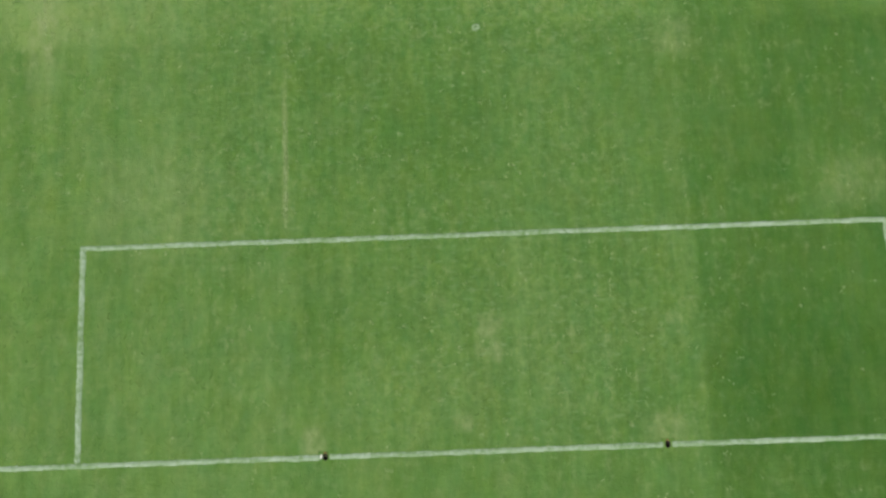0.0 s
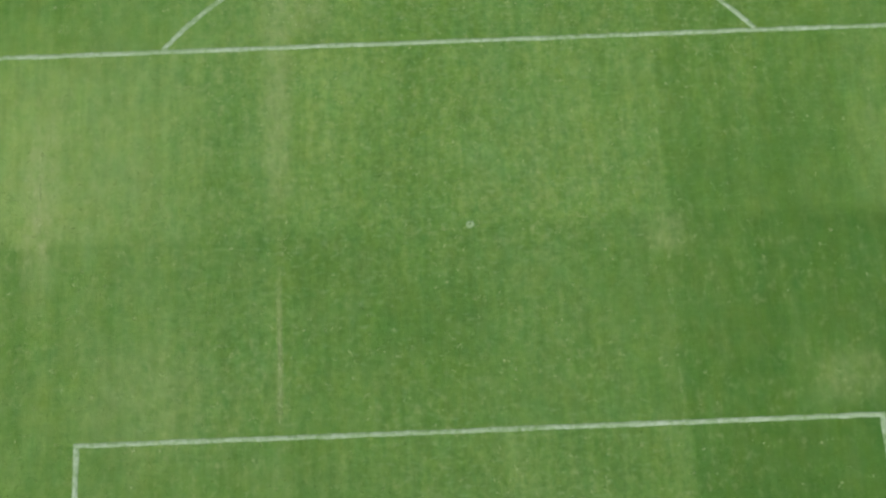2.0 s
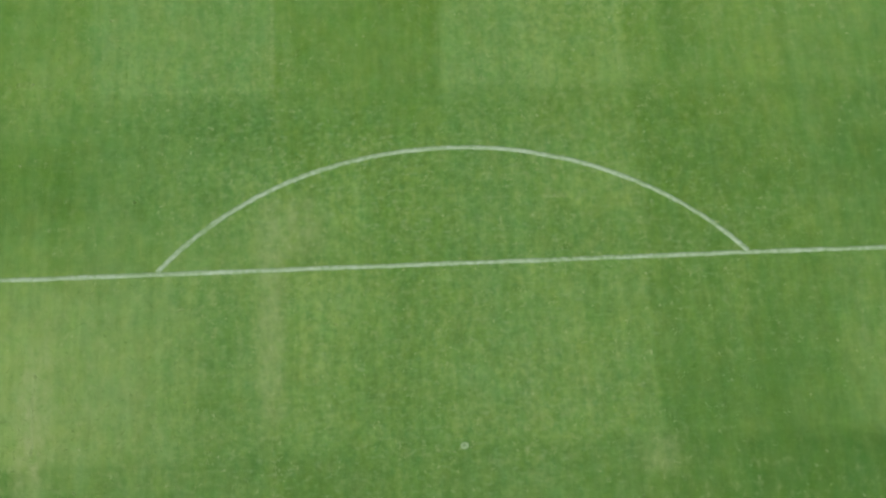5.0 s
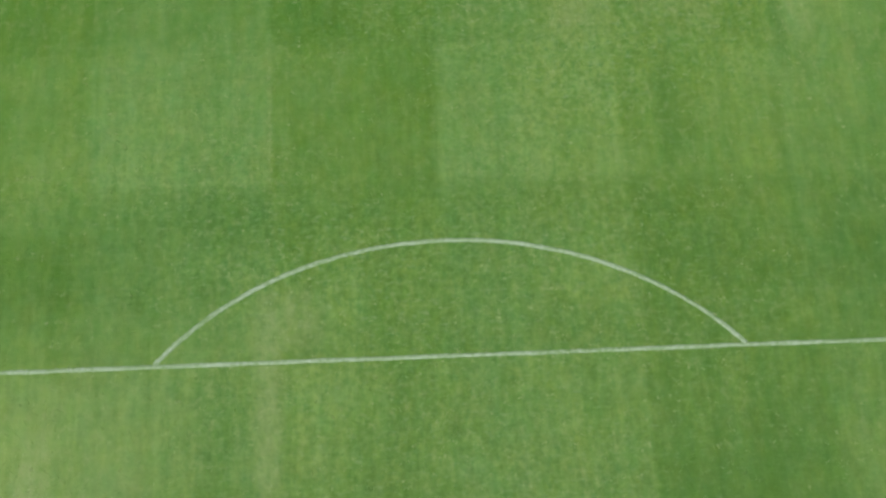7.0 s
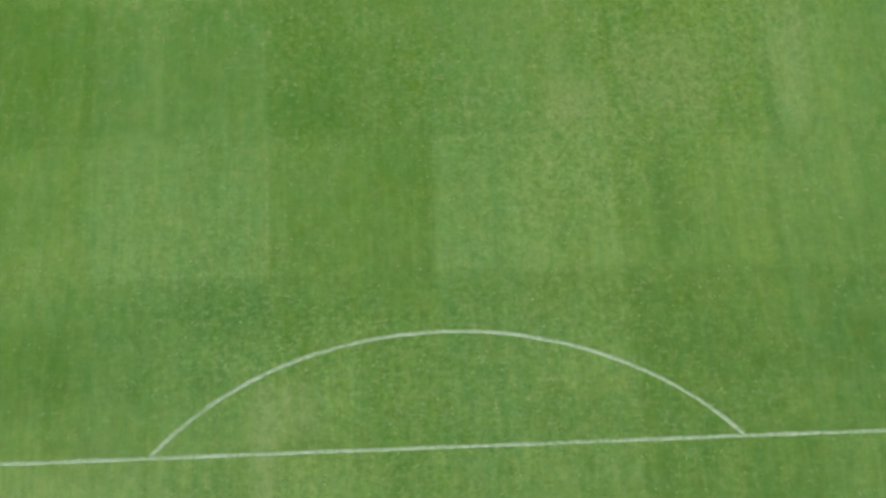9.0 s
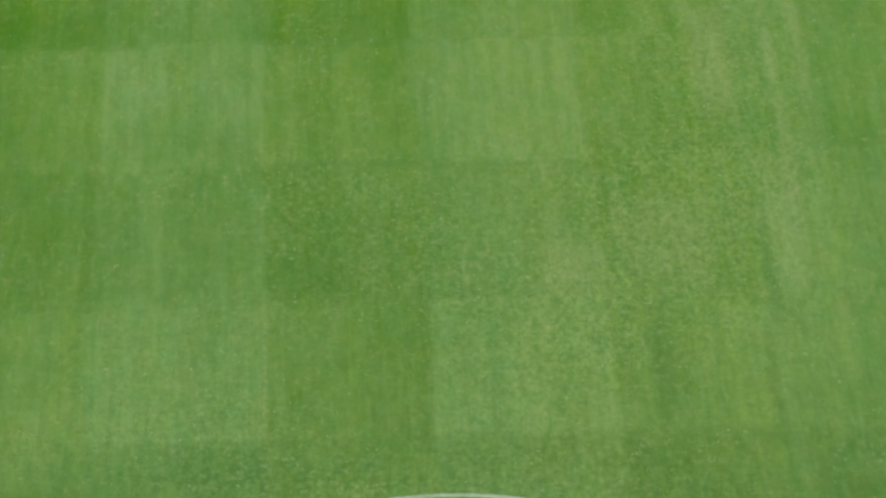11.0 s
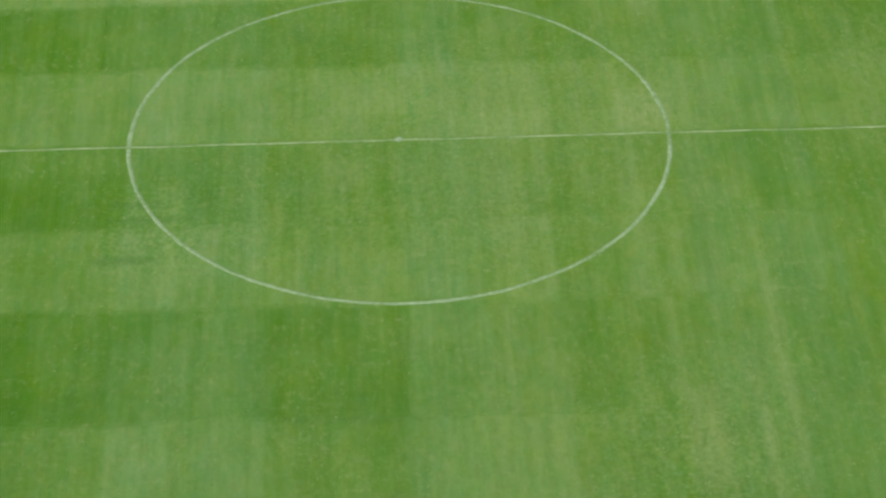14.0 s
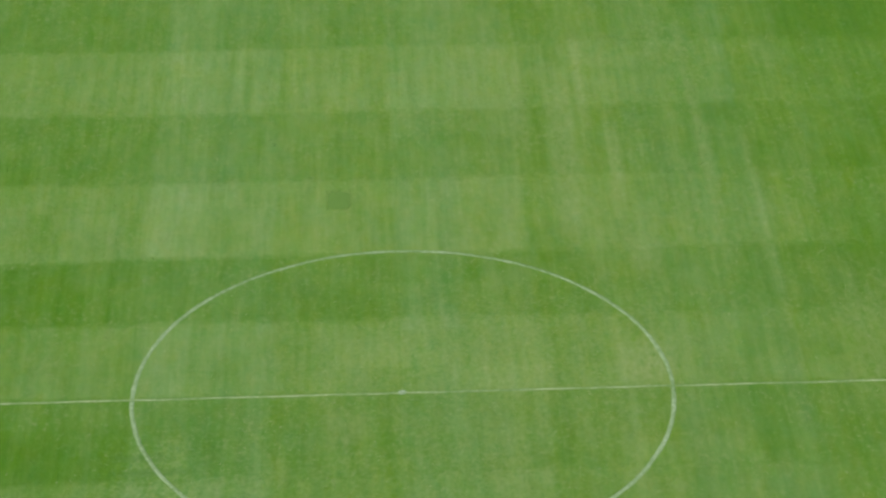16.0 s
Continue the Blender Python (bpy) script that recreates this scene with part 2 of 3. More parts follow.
def make_paint(name, cover, white, uneven=0.20, fade=None):
    """White marking paint, thin on the grass. fade: an axis, where along it the paint thins, and by how much."""
    n = Nodes(name)
    bits = n.noise(7.0, 5.0, shift=2.0, rough=0.75)
    wide = n.noise(0.9, 3.0, shift=9.0)
    much = n.math("ADD", n.span(bits, 0.28, 0.68, cover - 0.42, cover + 0.44), n.span(wide, 0.3, 0.7, -uneven, uneven), True)
    if fade:
        axis, lo, hi, less = fade
        split = n.add("ShaderNodeSeparateXYZ")
        n.tree.links.new(n.place(), split.inputs[0])
        much = n.math("SUBTRACT", much, n.span(split.outputs[axis], lo, hi, 0.0, less), True)
    colour = n.mix(much, (0.085, 0.155, 0.045), white)
    n.bump(n.noise(40.0, 3.0), 0.6, 0.015)
    return n.finish(colour, 0.8, 0.2)


def make_plain(name, low, high, scale, rough, metal=0.0):
    n = Nodes(name)
    grain = n.noise(scale, 5.0, rough=0.65)
    n.bump(grain, 0.5, 0.01)
    n.put(n.bsdf.inputs["Metallic"], metal)
    return n.finish(n.mix(n.span(grain, 0.3, 0.7), low, high), rough)


TURF = make_turf("mown_turf")
BLADES = make_turf("grass_blades", True)
PAINT = make_paint("line_paint", 0.40, (0.258, 0.322, 0.238))
PAINT_THIN = make_paint("worn_line_paint", 0.35, (0.235, 0.31, 0.19), 0.24, ("Y", 55.0, 61.0, 0.10))
PAINT_WORN = make_paint("nearly_gone_line_paint", 0.40, (0.250, 0.305, 0.165), 0.32, ("X", -11.0, -7.0, 0.14))
EARTH = make_plain("bare_earth", (0.060, 0.052, 0.014), (0.125, 0.105, 0.030), 30.0, 0.95)
STEEL = make_plain("rusted_steel", (0.010, 0.009, 0.008), (0.028, 0.024, 0.018), 60.0, 0.8, 0.0)
DARK_SOIL = make_plain("damp_soil", (0.008, 0.007, 0.006), (0.020, 0.016, 0.012), 40.0, 0.9)
CHIP = make_plain("white_plastic", (0.36, 0.36, 0.30), (0.48, 0.48, 0.42), 50.0, 0.5)

# ---- wear of the turf: x, y, half width, half length, amount ----
DRY = (
    (0.00, 3.10, 0.20, 0.24, 0.62), (0.14, 2.42, 0.13, 0.24, 0.55), (-0.14, 2.60, 0.18, 0.42, 0.28), (0.2, 2.4, 2.6, 1.8, 0.08),
    (-3.96, 0.36, 0.24, 0.34, 0.62), (3.80, 0.40, 0.42, 0.34, 0.42), (-7.6, 6.7, 1.3, 1.4, 0.22), (8.5, 6.4, 0.8, 0.6, 0.30),
    (-4.52, 7.8, 0.05, 2.0, 0.55), (-10.15, 11.9, 0.35, 2.2, 0.45), (-4.5, 14.4, 0.32, 2.6, 0.40), (-4.0, 17.6, 0.85, 0.9, 0.36),
    (4.6, 10.5, 0.5, 0.5, 0.35), (-0.65, 0.72, 0.16, 0.20, 0.55), (4.15, 3.10, 0.16, 0.16, 0.50), (-4.5, 0.9, 0.10, 0.14, 0.45),
    (-9.6, 13.6, 2.6, 2.8, 0.16),
)
DRY_FAR = (
    (9.9, 29.3, 0.35, 2.6, 0.20), (6.6, 29.0, 1.1, 1.6, 0.24), (4.0, 28.0, 0.8, 0.9, 0.28), (8.6, 36.3, 0.5, 2.2, 0.34),
    (16.8, 55.0, 1.8, 4.5, 0.24), (8.3, 53.8, 0.9, 1.2, 0.40), (-2.0, 50.3, 0.7, 0.8, 0.22), (6.6, 68.0, 0.5, 7.0, 0.28),
    (5.0, 52.5, 7.5, 4.0, 0.10), (9.0, 61.0, 0.5, 1.2, 0.30), (5.0, 72.0, 0.4, 4.0, 0.25), (7.6, 74.0, 0.22, 3.6, 0.30), (8.5, 67.5, 0.25, 3.2, 0.30),
    (12.0, 70.0, 0.22, 9.0, 0.26), (13.6, 62.0, 0.18, 8.0, 0.25), (11.3, 40.0, 0.22, 6.0, 0.26), (10.4, 33.0, 0.20, 5.0, 0.24),
    (-4.42, 24.5, 0.07, 2.6, 0.20),
)
RICH = (
    (0.30, 4.2, 0.10, 0.9, 0.50), (0.27, 1.7, 0.12, 0.9, 0.60), (-1.85, 3.25, 0.24, 0.42, 0.55), (0.02, 14.07, 0.20, 0.26, 0.45), (6.3, 24.0, 0.5, 2.0, 0.25),
    (-1.6, 29.0, 1.3, 1.3, 0.20), (-3.4, 59.0, 0.6, 0.6, 0.30), (-8.6, 48.9, 0.9, 0.20, 0.55), (-8.2, 48.1, 1.1, 0.20, 0.55),
    (-8.9, 45.9, 1.0, 0.22, 0.55), (5.3, 13.5, 0.20, 2.8, 0.34), (6.4, 13.2, 0.16, 3.0, 0.30), (7.6, 13.0, 0.22, 3.0, 0.30),
)
RICH_STREAKS = (
    (5.1, 24.5, 0.18, 2.6, 0.28), (6.1, 24.2, 0.26, 1.6, 0.40), (8.95, 23.2, 0.16, 1.7, 0.42), (9.35, 28.0, 0.17, 2.4, 0.45), (-2.2, 32.4, 2.2, 0.20, 0.40),
    (2.0, 21.9, 6.5, 0.22, 0.20), (-6.5, 21.9, 3.0, 0.20, 0.12), (0.5, 27.15, 2.4, 0.18, 0.28), (0.0, 10.9, 5.0, 0.18, 0.25),
    (-2.0, 37.75, 2.5, 0.20, 0.35), (10.3, 72.0, 0.35, 8.0, 0.22), (9.6, 47.0, 0.25, 4.0, 0.25), (13.2, 57.0, 0.30, 6.0, 0.22),
)
ROUGH = (
    (0.8, 2.7, 4.2, 2.8, 0.75), (-0.8, 8.3, 5.0, 2.9, 0.60), (-0.5, 13.4, 6.5, 3.0, 0.70), (0.0, 18.8, 6.5, 2.6, 0.80), (-6.0, 20.5, 5.0, 2.5, 0.4),
    (-1.6, 29.5, 3.4, 3.0, 0.70), (6.0, 28.5, 3.8, 4.2, 0.75), (8.5, 34.0, 3.4, 6.0, 0.65), (-6.5, 24.0, 2.6, 2.4, 0.42), (2.5, 24.5, 2.8, 3.2, 0.55),
    (0.0, 48.5, 9.0, 4.0, 0.45), (3.0, 55.5, 8.0, 3.6, 0.50), (-8.3, 47.6, 1.6, 2.4, 0.6), (-7.5, 7.5, 3.0, 3.0, 0.4), (8.8, 17.0, 3.0, 5.0, 0.3),
)
# brightness differences of a metre or two put into the turf colour, in stops
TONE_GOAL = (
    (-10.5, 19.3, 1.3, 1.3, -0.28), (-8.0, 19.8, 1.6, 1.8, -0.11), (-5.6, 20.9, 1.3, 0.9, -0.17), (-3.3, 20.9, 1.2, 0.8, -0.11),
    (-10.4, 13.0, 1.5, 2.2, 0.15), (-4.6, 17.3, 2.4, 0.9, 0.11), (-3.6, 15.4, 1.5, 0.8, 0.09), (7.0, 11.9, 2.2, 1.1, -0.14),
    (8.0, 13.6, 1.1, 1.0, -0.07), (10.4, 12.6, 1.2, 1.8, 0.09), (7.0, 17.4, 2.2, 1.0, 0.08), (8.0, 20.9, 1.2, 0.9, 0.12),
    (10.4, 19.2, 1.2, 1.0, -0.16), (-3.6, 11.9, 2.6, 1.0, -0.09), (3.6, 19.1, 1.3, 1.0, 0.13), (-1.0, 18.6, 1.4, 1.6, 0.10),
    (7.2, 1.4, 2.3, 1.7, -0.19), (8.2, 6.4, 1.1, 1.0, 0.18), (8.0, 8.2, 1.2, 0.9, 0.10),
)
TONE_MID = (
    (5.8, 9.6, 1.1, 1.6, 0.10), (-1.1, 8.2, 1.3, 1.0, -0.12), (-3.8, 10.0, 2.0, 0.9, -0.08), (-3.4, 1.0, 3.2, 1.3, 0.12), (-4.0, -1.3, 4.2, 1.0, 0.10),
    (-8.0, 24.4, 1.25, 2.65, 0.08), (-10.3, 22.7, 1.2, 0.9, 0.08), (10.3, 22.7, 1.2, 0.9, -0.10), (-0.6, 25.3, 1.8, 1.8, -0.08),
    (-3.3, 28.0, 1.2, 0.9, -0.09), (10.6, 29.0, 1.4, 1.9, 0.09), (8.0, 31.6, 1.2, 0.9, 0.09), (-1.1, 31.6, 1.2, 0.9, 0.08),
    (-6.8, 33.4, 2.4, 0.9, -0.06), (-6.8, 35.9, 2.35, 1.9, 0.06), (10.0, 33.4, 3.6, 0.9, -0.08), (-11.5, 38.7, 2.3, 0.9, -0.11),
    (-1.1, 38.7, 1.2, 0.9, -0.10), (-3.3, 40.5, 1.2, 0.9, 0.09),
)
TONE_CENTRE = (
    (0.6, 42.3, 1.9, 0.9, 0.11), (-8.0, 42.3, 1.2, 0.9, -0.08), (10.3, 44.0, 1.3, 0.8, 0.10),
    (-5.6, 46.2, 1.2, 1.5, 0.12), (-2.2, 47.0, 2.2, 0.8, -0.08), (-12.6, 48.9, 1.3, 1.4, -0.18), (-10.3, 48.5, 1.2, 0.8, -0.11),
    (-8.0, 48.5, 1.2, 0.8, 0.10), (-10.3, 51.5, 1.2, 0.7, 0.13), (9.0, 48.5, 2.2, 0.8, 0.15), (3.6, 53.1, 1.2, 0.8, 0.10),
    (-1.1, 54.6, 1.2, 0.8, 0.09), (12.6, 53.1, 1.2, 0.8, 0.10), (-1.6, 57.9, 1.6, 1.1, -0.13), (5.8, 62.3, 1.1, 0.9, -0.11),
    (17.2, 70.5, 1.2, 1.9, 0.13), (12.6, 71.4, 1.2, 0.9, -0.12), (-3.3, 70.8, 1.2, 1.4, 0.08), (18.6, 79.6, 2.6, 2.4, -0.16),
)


def patches_at(x, y, patches):
    """The sum of soft-edged patches at places x, y (arrays)."""
    out = np.zeros(len(x), dtype=np.float32)
    for px, py, w, h, amount in patches:
        out += amount * np.exp(-0.8 * (((x - px) / w) ** 4 + ((y - py) / h) ** 4))
    return out


def wear_at(x, y):
    """Dry, lush and rough amounts of the turf at places x, y (arrays)."""
    out = [patches_at(x, y, p) for p in (DRY + DRY_FAR, RICH + RICH_STREAKS, ROUGH)]
    return np.clip(np.stack(out + [np.ones(len(x), dtype=np.float32)], 1), 0, 1)


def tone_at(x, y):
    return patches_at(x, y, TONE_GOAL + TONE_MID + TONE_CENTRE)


# ---- mesh helpers ----
def part(name, bm, material, parent=None, label=""):
    """Links a bmesh as one mesh object, under a parent if given."""
    data = bpy.data.meshes.new(name)
    bm.to_mesh(data)
    bm.free()
    data.materials.append(material)
    ob = new(name, data)
    ob.parent = parent
    if label:
        tagged(ob, label)
    return ob


def raw_mesh(name, co, faces, material, parent=None, wear=None, tone=None):
    """A mesh object from arrays of corners and of equal-sided faces."""
    data = bpy.data.meshes.new(name)
    sides = faces.shape[1]
    data.vertices.add(len(co))
    data.vertices.foreach_set("co", np.asarray(co, dtype=np.float32).ravel())
    data.loops.add(faces.size)
    data.loops.foreach_set("vertex_index", faces.astype(np.int32).ravel())
    data.polygons.add(len(faces))
    data.polygons.foreach_set("loop_start", (np.arange(len(faces)) * sides).astype(np.int32))
    if wear is not None:
        layer = data.color_attributes.new("wear", "FLOAT_COLOR", "POINT")
        layer.data.foreach_set("color", wear.ravel())
    if tone is not None:
        data.attributes.new("tone", "FLOAT", "POINT").data.foreach_set("value", tone)
    data.update(calc_edges=True)
    data.materials.append(material)
    ob = new(name, data)
    ob.parent = parent
    return ob


def blade_field(rng, x, y, tall, wide, lean_y, lift=0.0):
    """Leaning blades of grass, each a narrow three-cornered leaf bent once: corners and faces."""
    n = len(x)
    turn = rng.uniform(0, np.pi, n)
    h = tall * rng.uniform(0.55, 1.25, n)
    w = wide * rng.uniform(0.6, 1.3, n) / 2
    dx, dy = np.cos(turn) * w, np.sin(turn) * w
    lx = rng.normal(0, 0.35, n) * h
    ly = lean_y * h + rng.normal(0, 0.30, n) * h
    z = np.zeros(n) + lift
    a = np.stack([x - dx, y - dy, z], 1)
    b = np.stack([x + dx, y + dy, z], 1)
    c = np.stack([x + dx * 0.7 + lx * 0.4, y + dy * 0.7 + ly * 0.4, z + h * 0.6], 1)
    d = np.stack([x - dx * 0.7 + lx * 0.4, y - dy * 0.7 + ly * 0.4, z + h * 0.6], 1)
    e = np.stack([x + lx, y + ly, z + h], 1)
    co = np.stack([a, b, c, d, e], 1).reshape(-1, 3)
    base = np.arange(n)[:, None] * 5
    faces = np.concatenate([base + np.array([0, 1, 2]), base + np.array([0, 2, 3]), base + np.array([3, 2, 4])], 0)
    return co, faces


# ---- ground: one sheet to the horizon, with the two post holes left open ----
def spaced(lo, hi, step, close, far, holes, gap):
    """Grid lines from lo to hi, twice as dense between the two ends of close."""
    line = np.concatenate([np.arange(lo, close[0] - step / 4, step), np.arange(close[0], close[1], step / 2), np.arange(close[1], hi + step / 2, step)])
    line = [v for v in line if all(abs(v - h) > gap * 1.4 for h in holes)]
    for h in holes:
        line += [h - gap, h + gap]
    return np.array(sorted(line + [lo - f for f in far] + [hi + f for f in far]))


def rise_at(x, y):
    """The slight unevenness of the pitch, level at the post holes."""
    near = np.exp(-((np.abs(x) / 40) ** 6 + (np.abs(y - 40) / 70) ** 6))
    for px, py in POSTS:
        near = near * (1 - np.exp(-((x - px) ** 2 + (y - py) ** 2) / 0.3))
    return (np.sin(x * 1.7 + np.sin(y * 0.9)) + np.sin(y * 1.3 + np.sin(x * 0.8) * 1.4)) * 0.003 * near


HOLE, MOUTH = 0.15, 0.092
xs = spaced(-26.0, 30.0, 0.20, (-12.0, 12.0), (12, 40, 120, 500, 2400), [p[0] for p in POSTS], HOLE)
ys = spaced(-8.0, 92.0, 0.20, (-2.0, 30.0), (12, 40, 120, 500, 2400), [0.0], HOLE)
gx, gy = [g.ravel() for g in np.meshgrid(xs, ys)]
rise = rise_at(gx, gy)
i, j = np.meshgrid(np.arange(len(xs) - 1), np.arange(len(ys) - 1))
corner = (j * len(xs) + i).ravel()
quads = np.stack([corner, corner + 1, corner + 1 + len(xs), corner + len(xs)], 1)
mid_x, mid_y = gx[quads].mean(1), gy[quads].mean(1)
keep = np.ones(len(quads), bool)
for px, py in POSTS:
    keep &= ~((abs(mid_x - px) < HOLE) & (abs(mid_y - py) < HOLE))
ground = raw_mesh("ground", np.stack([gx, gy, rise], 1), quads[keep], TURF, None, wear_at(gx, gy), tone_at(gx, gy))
tagged(ground, "mown green football turf in pale and dark squares with dry patches", "pitch", kind="structure")

# ---- grass blades ----
rng = np.random.default_rng(7)
COUNT = 420000
by = rng.uniform(-3.0, 85.0, COUNT * 2)
bx = rng.uniform(-17.5, 22.5, COUNT * 2)
seen = (bx > -11.6 - (by + 1) * 0.068) & (bx < 9.2 + (by + 1) * 0.145)
seen &= rng.uniform(0, 1, COUNT * 2) > np.clip((by - 32) / 14, 0, 1) * 0.55
for px, py in POSTS:
    seen &= (bx - px) ** 2 + (by - py) ** 2 > 0.04
bx, by = bx[seen][:COUNT], by[seen][:COUNT]
band = np.searchsorted(np.array(ROW_EDGES), by) % 2
co, faces = blade_field(rng, bx, by, 0.022, 0.026, np.where(band == 1, 0.7, -0.7), rise_at(bx, by))
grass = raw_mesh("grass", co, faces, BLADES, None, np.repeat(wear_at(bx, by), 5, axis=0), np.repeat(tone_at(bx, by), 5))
tagged(grass, "short mown green grass blades leaning with the mower", "grass", kind="stuff")


# ---- pitch markings ----
def ribbon(name, points, width, material, label, parent=None, closed=False, seed=1, wander=0.0):
    """A painted line along points: a thin band with ragged edges, and painted blades standing in it."""
    r = np.random.default_rng(seed)
    pts = np.array(points, float)
    nxt = np.roll(pts, -1, 0) if closed else np.concatenate([pts[1:], pts[-1:] * 2 - pts[-2:-1]], 0)
    prv = np.roll(pts, 1, 0) if closed else np.concatenate([pts[:1] * 2 - pts[1:2], pts[:-1]], 0)
    along = nxt - prv
    along /= np.linalg.norm(along, axis=1)[:, None]
    side = np.stack([-along[:, 1], along[:, 0]], 1)
    n = len(pts)
    soft = lambda a, k: np.convolve(np.pad(a, k, mode="wrap"), np.ones(k) / k, "same")[k:-k]
    drift = soft(r.normal(0, 1, n), 25) * wander
    left = width / 2 * (1 + soft(r.normal(0, 0.22, n), 5)) + drift
    right = width / 2 * (1 + soft(r.normal(0, 0.22, n), 5)) - drift
    up = rise_at(pts[:, 0], pts[:, 1])
    lo, hi = up - 0.006, up + 0.007 + r.normal(0, 0.0008, n)
    rows = [(left * 1.1, lo), (left * 0.8, hi), (-right * 0.8, hi), (-right * 1.1, lo)]
    co = np.concatenate([np.column_stack([pts + side * off[:, None], z]) for off, z in rows], 0)
    faces = []
    last = n if closed else n - 1
    for k in range(3):
        a = np.arange(last) + k * n
        b = (np.arange(last) + 1) % n + k * n
        faces.append(np.stack([a, a + n, b + n, b], 1))
    faces = np.concatenate(faces, 0)
    line = raw_mesh(name, co, faces, material, parent)
    length = np.linalg.norm(np.diff(pts, axis=0), axis=1).sum()
    count = int(length * 130)
    at = r.integers(0, n - 1, count)
    f = r.uniform(0, 1, count)[:, None]
    off = r.uniform(-0.56, 0.56, count) * width
    spot = pts[at] * (1 - f) + pts[at + 1] * f + side[at] * off[:, None]
    co, faces = blade_field(r, spot[:, 0], spot[:, 1], 0.012, 0.024, np.full(count, 0.3), rise_at(spot[:, 0], spot[:, 1]) + 0.002)
    blades = raw_mesh("painted_grass", co, faces, material, line)
    tagged(blades, "grass blades coated in white paint", kind="stuff")
    if label:
        tagged(line, label, "pitch marking", "pitch markings")
    return line


def straight(x0, y0, x1, y1, step=0.06):
    n = max(2, int(math.hypot(x1 - x0, y1 - y0) / step))
    return [(x0 + (x1 - x0) * k / n, y0 + (y1 - y0) * k / n) for k in range(n + 1)]


def arc(cx, cy, r, a0, a1, step=0.06):
    n = int(abs(a1 - a0) * r / step)
    return [(cx + r * math.cos(a0 + (a1 - a0) * k / n), cy + r * math.sin(a0 + (a1 - a0) * k / n)) for k in range(n + 1)]


g = LINE / 2
for x0, x1, seed in ((-TOUCH_X, POSTS[0][0] - MOUTH, 1), (POSTS[0][0] + MOUTH, POSTS[1][0] - MOUTH, 2), (POSTS[1][0] + MOUTH, TOUCH_X, 3)):
    if seed == 1:
        goal_line = ribbon("goal_line", straight(x0, 0, x1, 0), LINE, PAINT, "white painted goal line on the grass, broken at the post holes", seed=seed)
    else:
        ribbon("line_stretch", straight(x0, 0, x1, 0), LINE, PAINT, "", goal_line, seed=seed)
goal_area = ribbon("goal_area_line", straight(-GOAL_AREA_X - g, GOAL_AREA_Y, GOAL_AREA_X + g, GOAL_AREA_Y), LINE, PAINT,
                   "white painted goal area outline on the grass", seed=4)
ribbon("side_line", straight(-GOAL_AREA_X, g + 0.004, -GOAL_AREA_X, GOAL_AREA_Y - g - 0.004), LINE, PAINT, "", goal_area, seed=5)
ribbon("side_line", straight(GOAL_AREA_X, g + 0.004, GOAL_AREA_X, GOAL_AREA_Y - g - 0.004), LINE, PAINT, "", goal_area, seed=6)
ribbon("penalty_area_line", straight(-BOX_X, BOX_Y, BOX_X, BOX_Y), LINE, PAINT, "white painted front line of the penalty area", seed=7)
reach = math.asin((BOX_Y + g - SPOT_Y) / RADIUS)
ribbon("penalty_arc", arc(0, SPOT_Y, RADIUS, reach, math.pi - reach), LINE, PAINT, "white painted arc outside the penalty area", seed=8)
ribbon("halfway_line", straight(-TOUCH_X, HALF_Y, TOUCH_X, HALF_Y), 0.092, PAINT_WORN, "thin faded white halfway line, worn and broken", seed=9, wander=0.05)
ring = arc(0, HALF_Y + 0.08, RADIUS, 0, 2 * math.pi)[:-1]
ribbon("centre_circle", ring, 0.15, PAINT_THIN, "faded white painted centre circle on the grass", closed=True, seed=10, wander=0.03)


def spot_mark(name, x, y, r, material, label, hollow):
    """A round painted mark, worn in its middle."""
    bm = bmesh.new()
    n = 28
    loops = []
    for k, (f, z) in enumerate(((1.0, -0.02), (0.97, 0.017), (0.62, 0.019), (0.34, 0.016))):
        loops.append([bm.verts.new((math.cos(a) * r * f * (1 + 0.09 * math.sin(3 * a + k)), math.sin(a) * r * f * (1 + 0.12 * math.sin(2 * a + 1)) + (1 - f) * r * 0.45 * hollow, z))
                      for a in (2 * math.pi * q / n for q in range(n))])
    for inner, outer in zip(loops[1:], loops):
        for q in range(n):
            bm.faces.new((outer[q], outer[(q + 1) % n], inner[(q + 1) % n], inner[q]))
    if not hollow:
        bm.faces.new(loops[-1])
    mark = part(name, bm, material)
    mark.matrix_world = pose(x, y, float(rise_at(x, y)) - 0.006)
    r2 = np.random.default_rng(int(y))
    a, d = r2.uniform(0, 2 * np.pi, 60), r * r2.uniform(0.4 if hollow else 0.0, 1.1, 60)
    co, faces = blade_field(r2, np.cos(a) * d, np.sin(a) * d, 0.028, 0.024, np.full(60, 0.3), 0.004)
    tagged(raw_mesh("painted_grass", co, faces, material, mark), "grass blades coated in white paint", kind="stuff")
    return tagged(mark, label, "pitch marking", "pitch markings")


spot_mark("penalty_spot", 0.02, SPOT_Y - 0.02, 0.098, PAINT_THIN, "worn white penalty spot with a bare middle", True)
spot_mark("centre_spot", -0.03, HALF_Y + 0.03, 0.14, PAINT, "faded white centre spot on the halfway line", False)


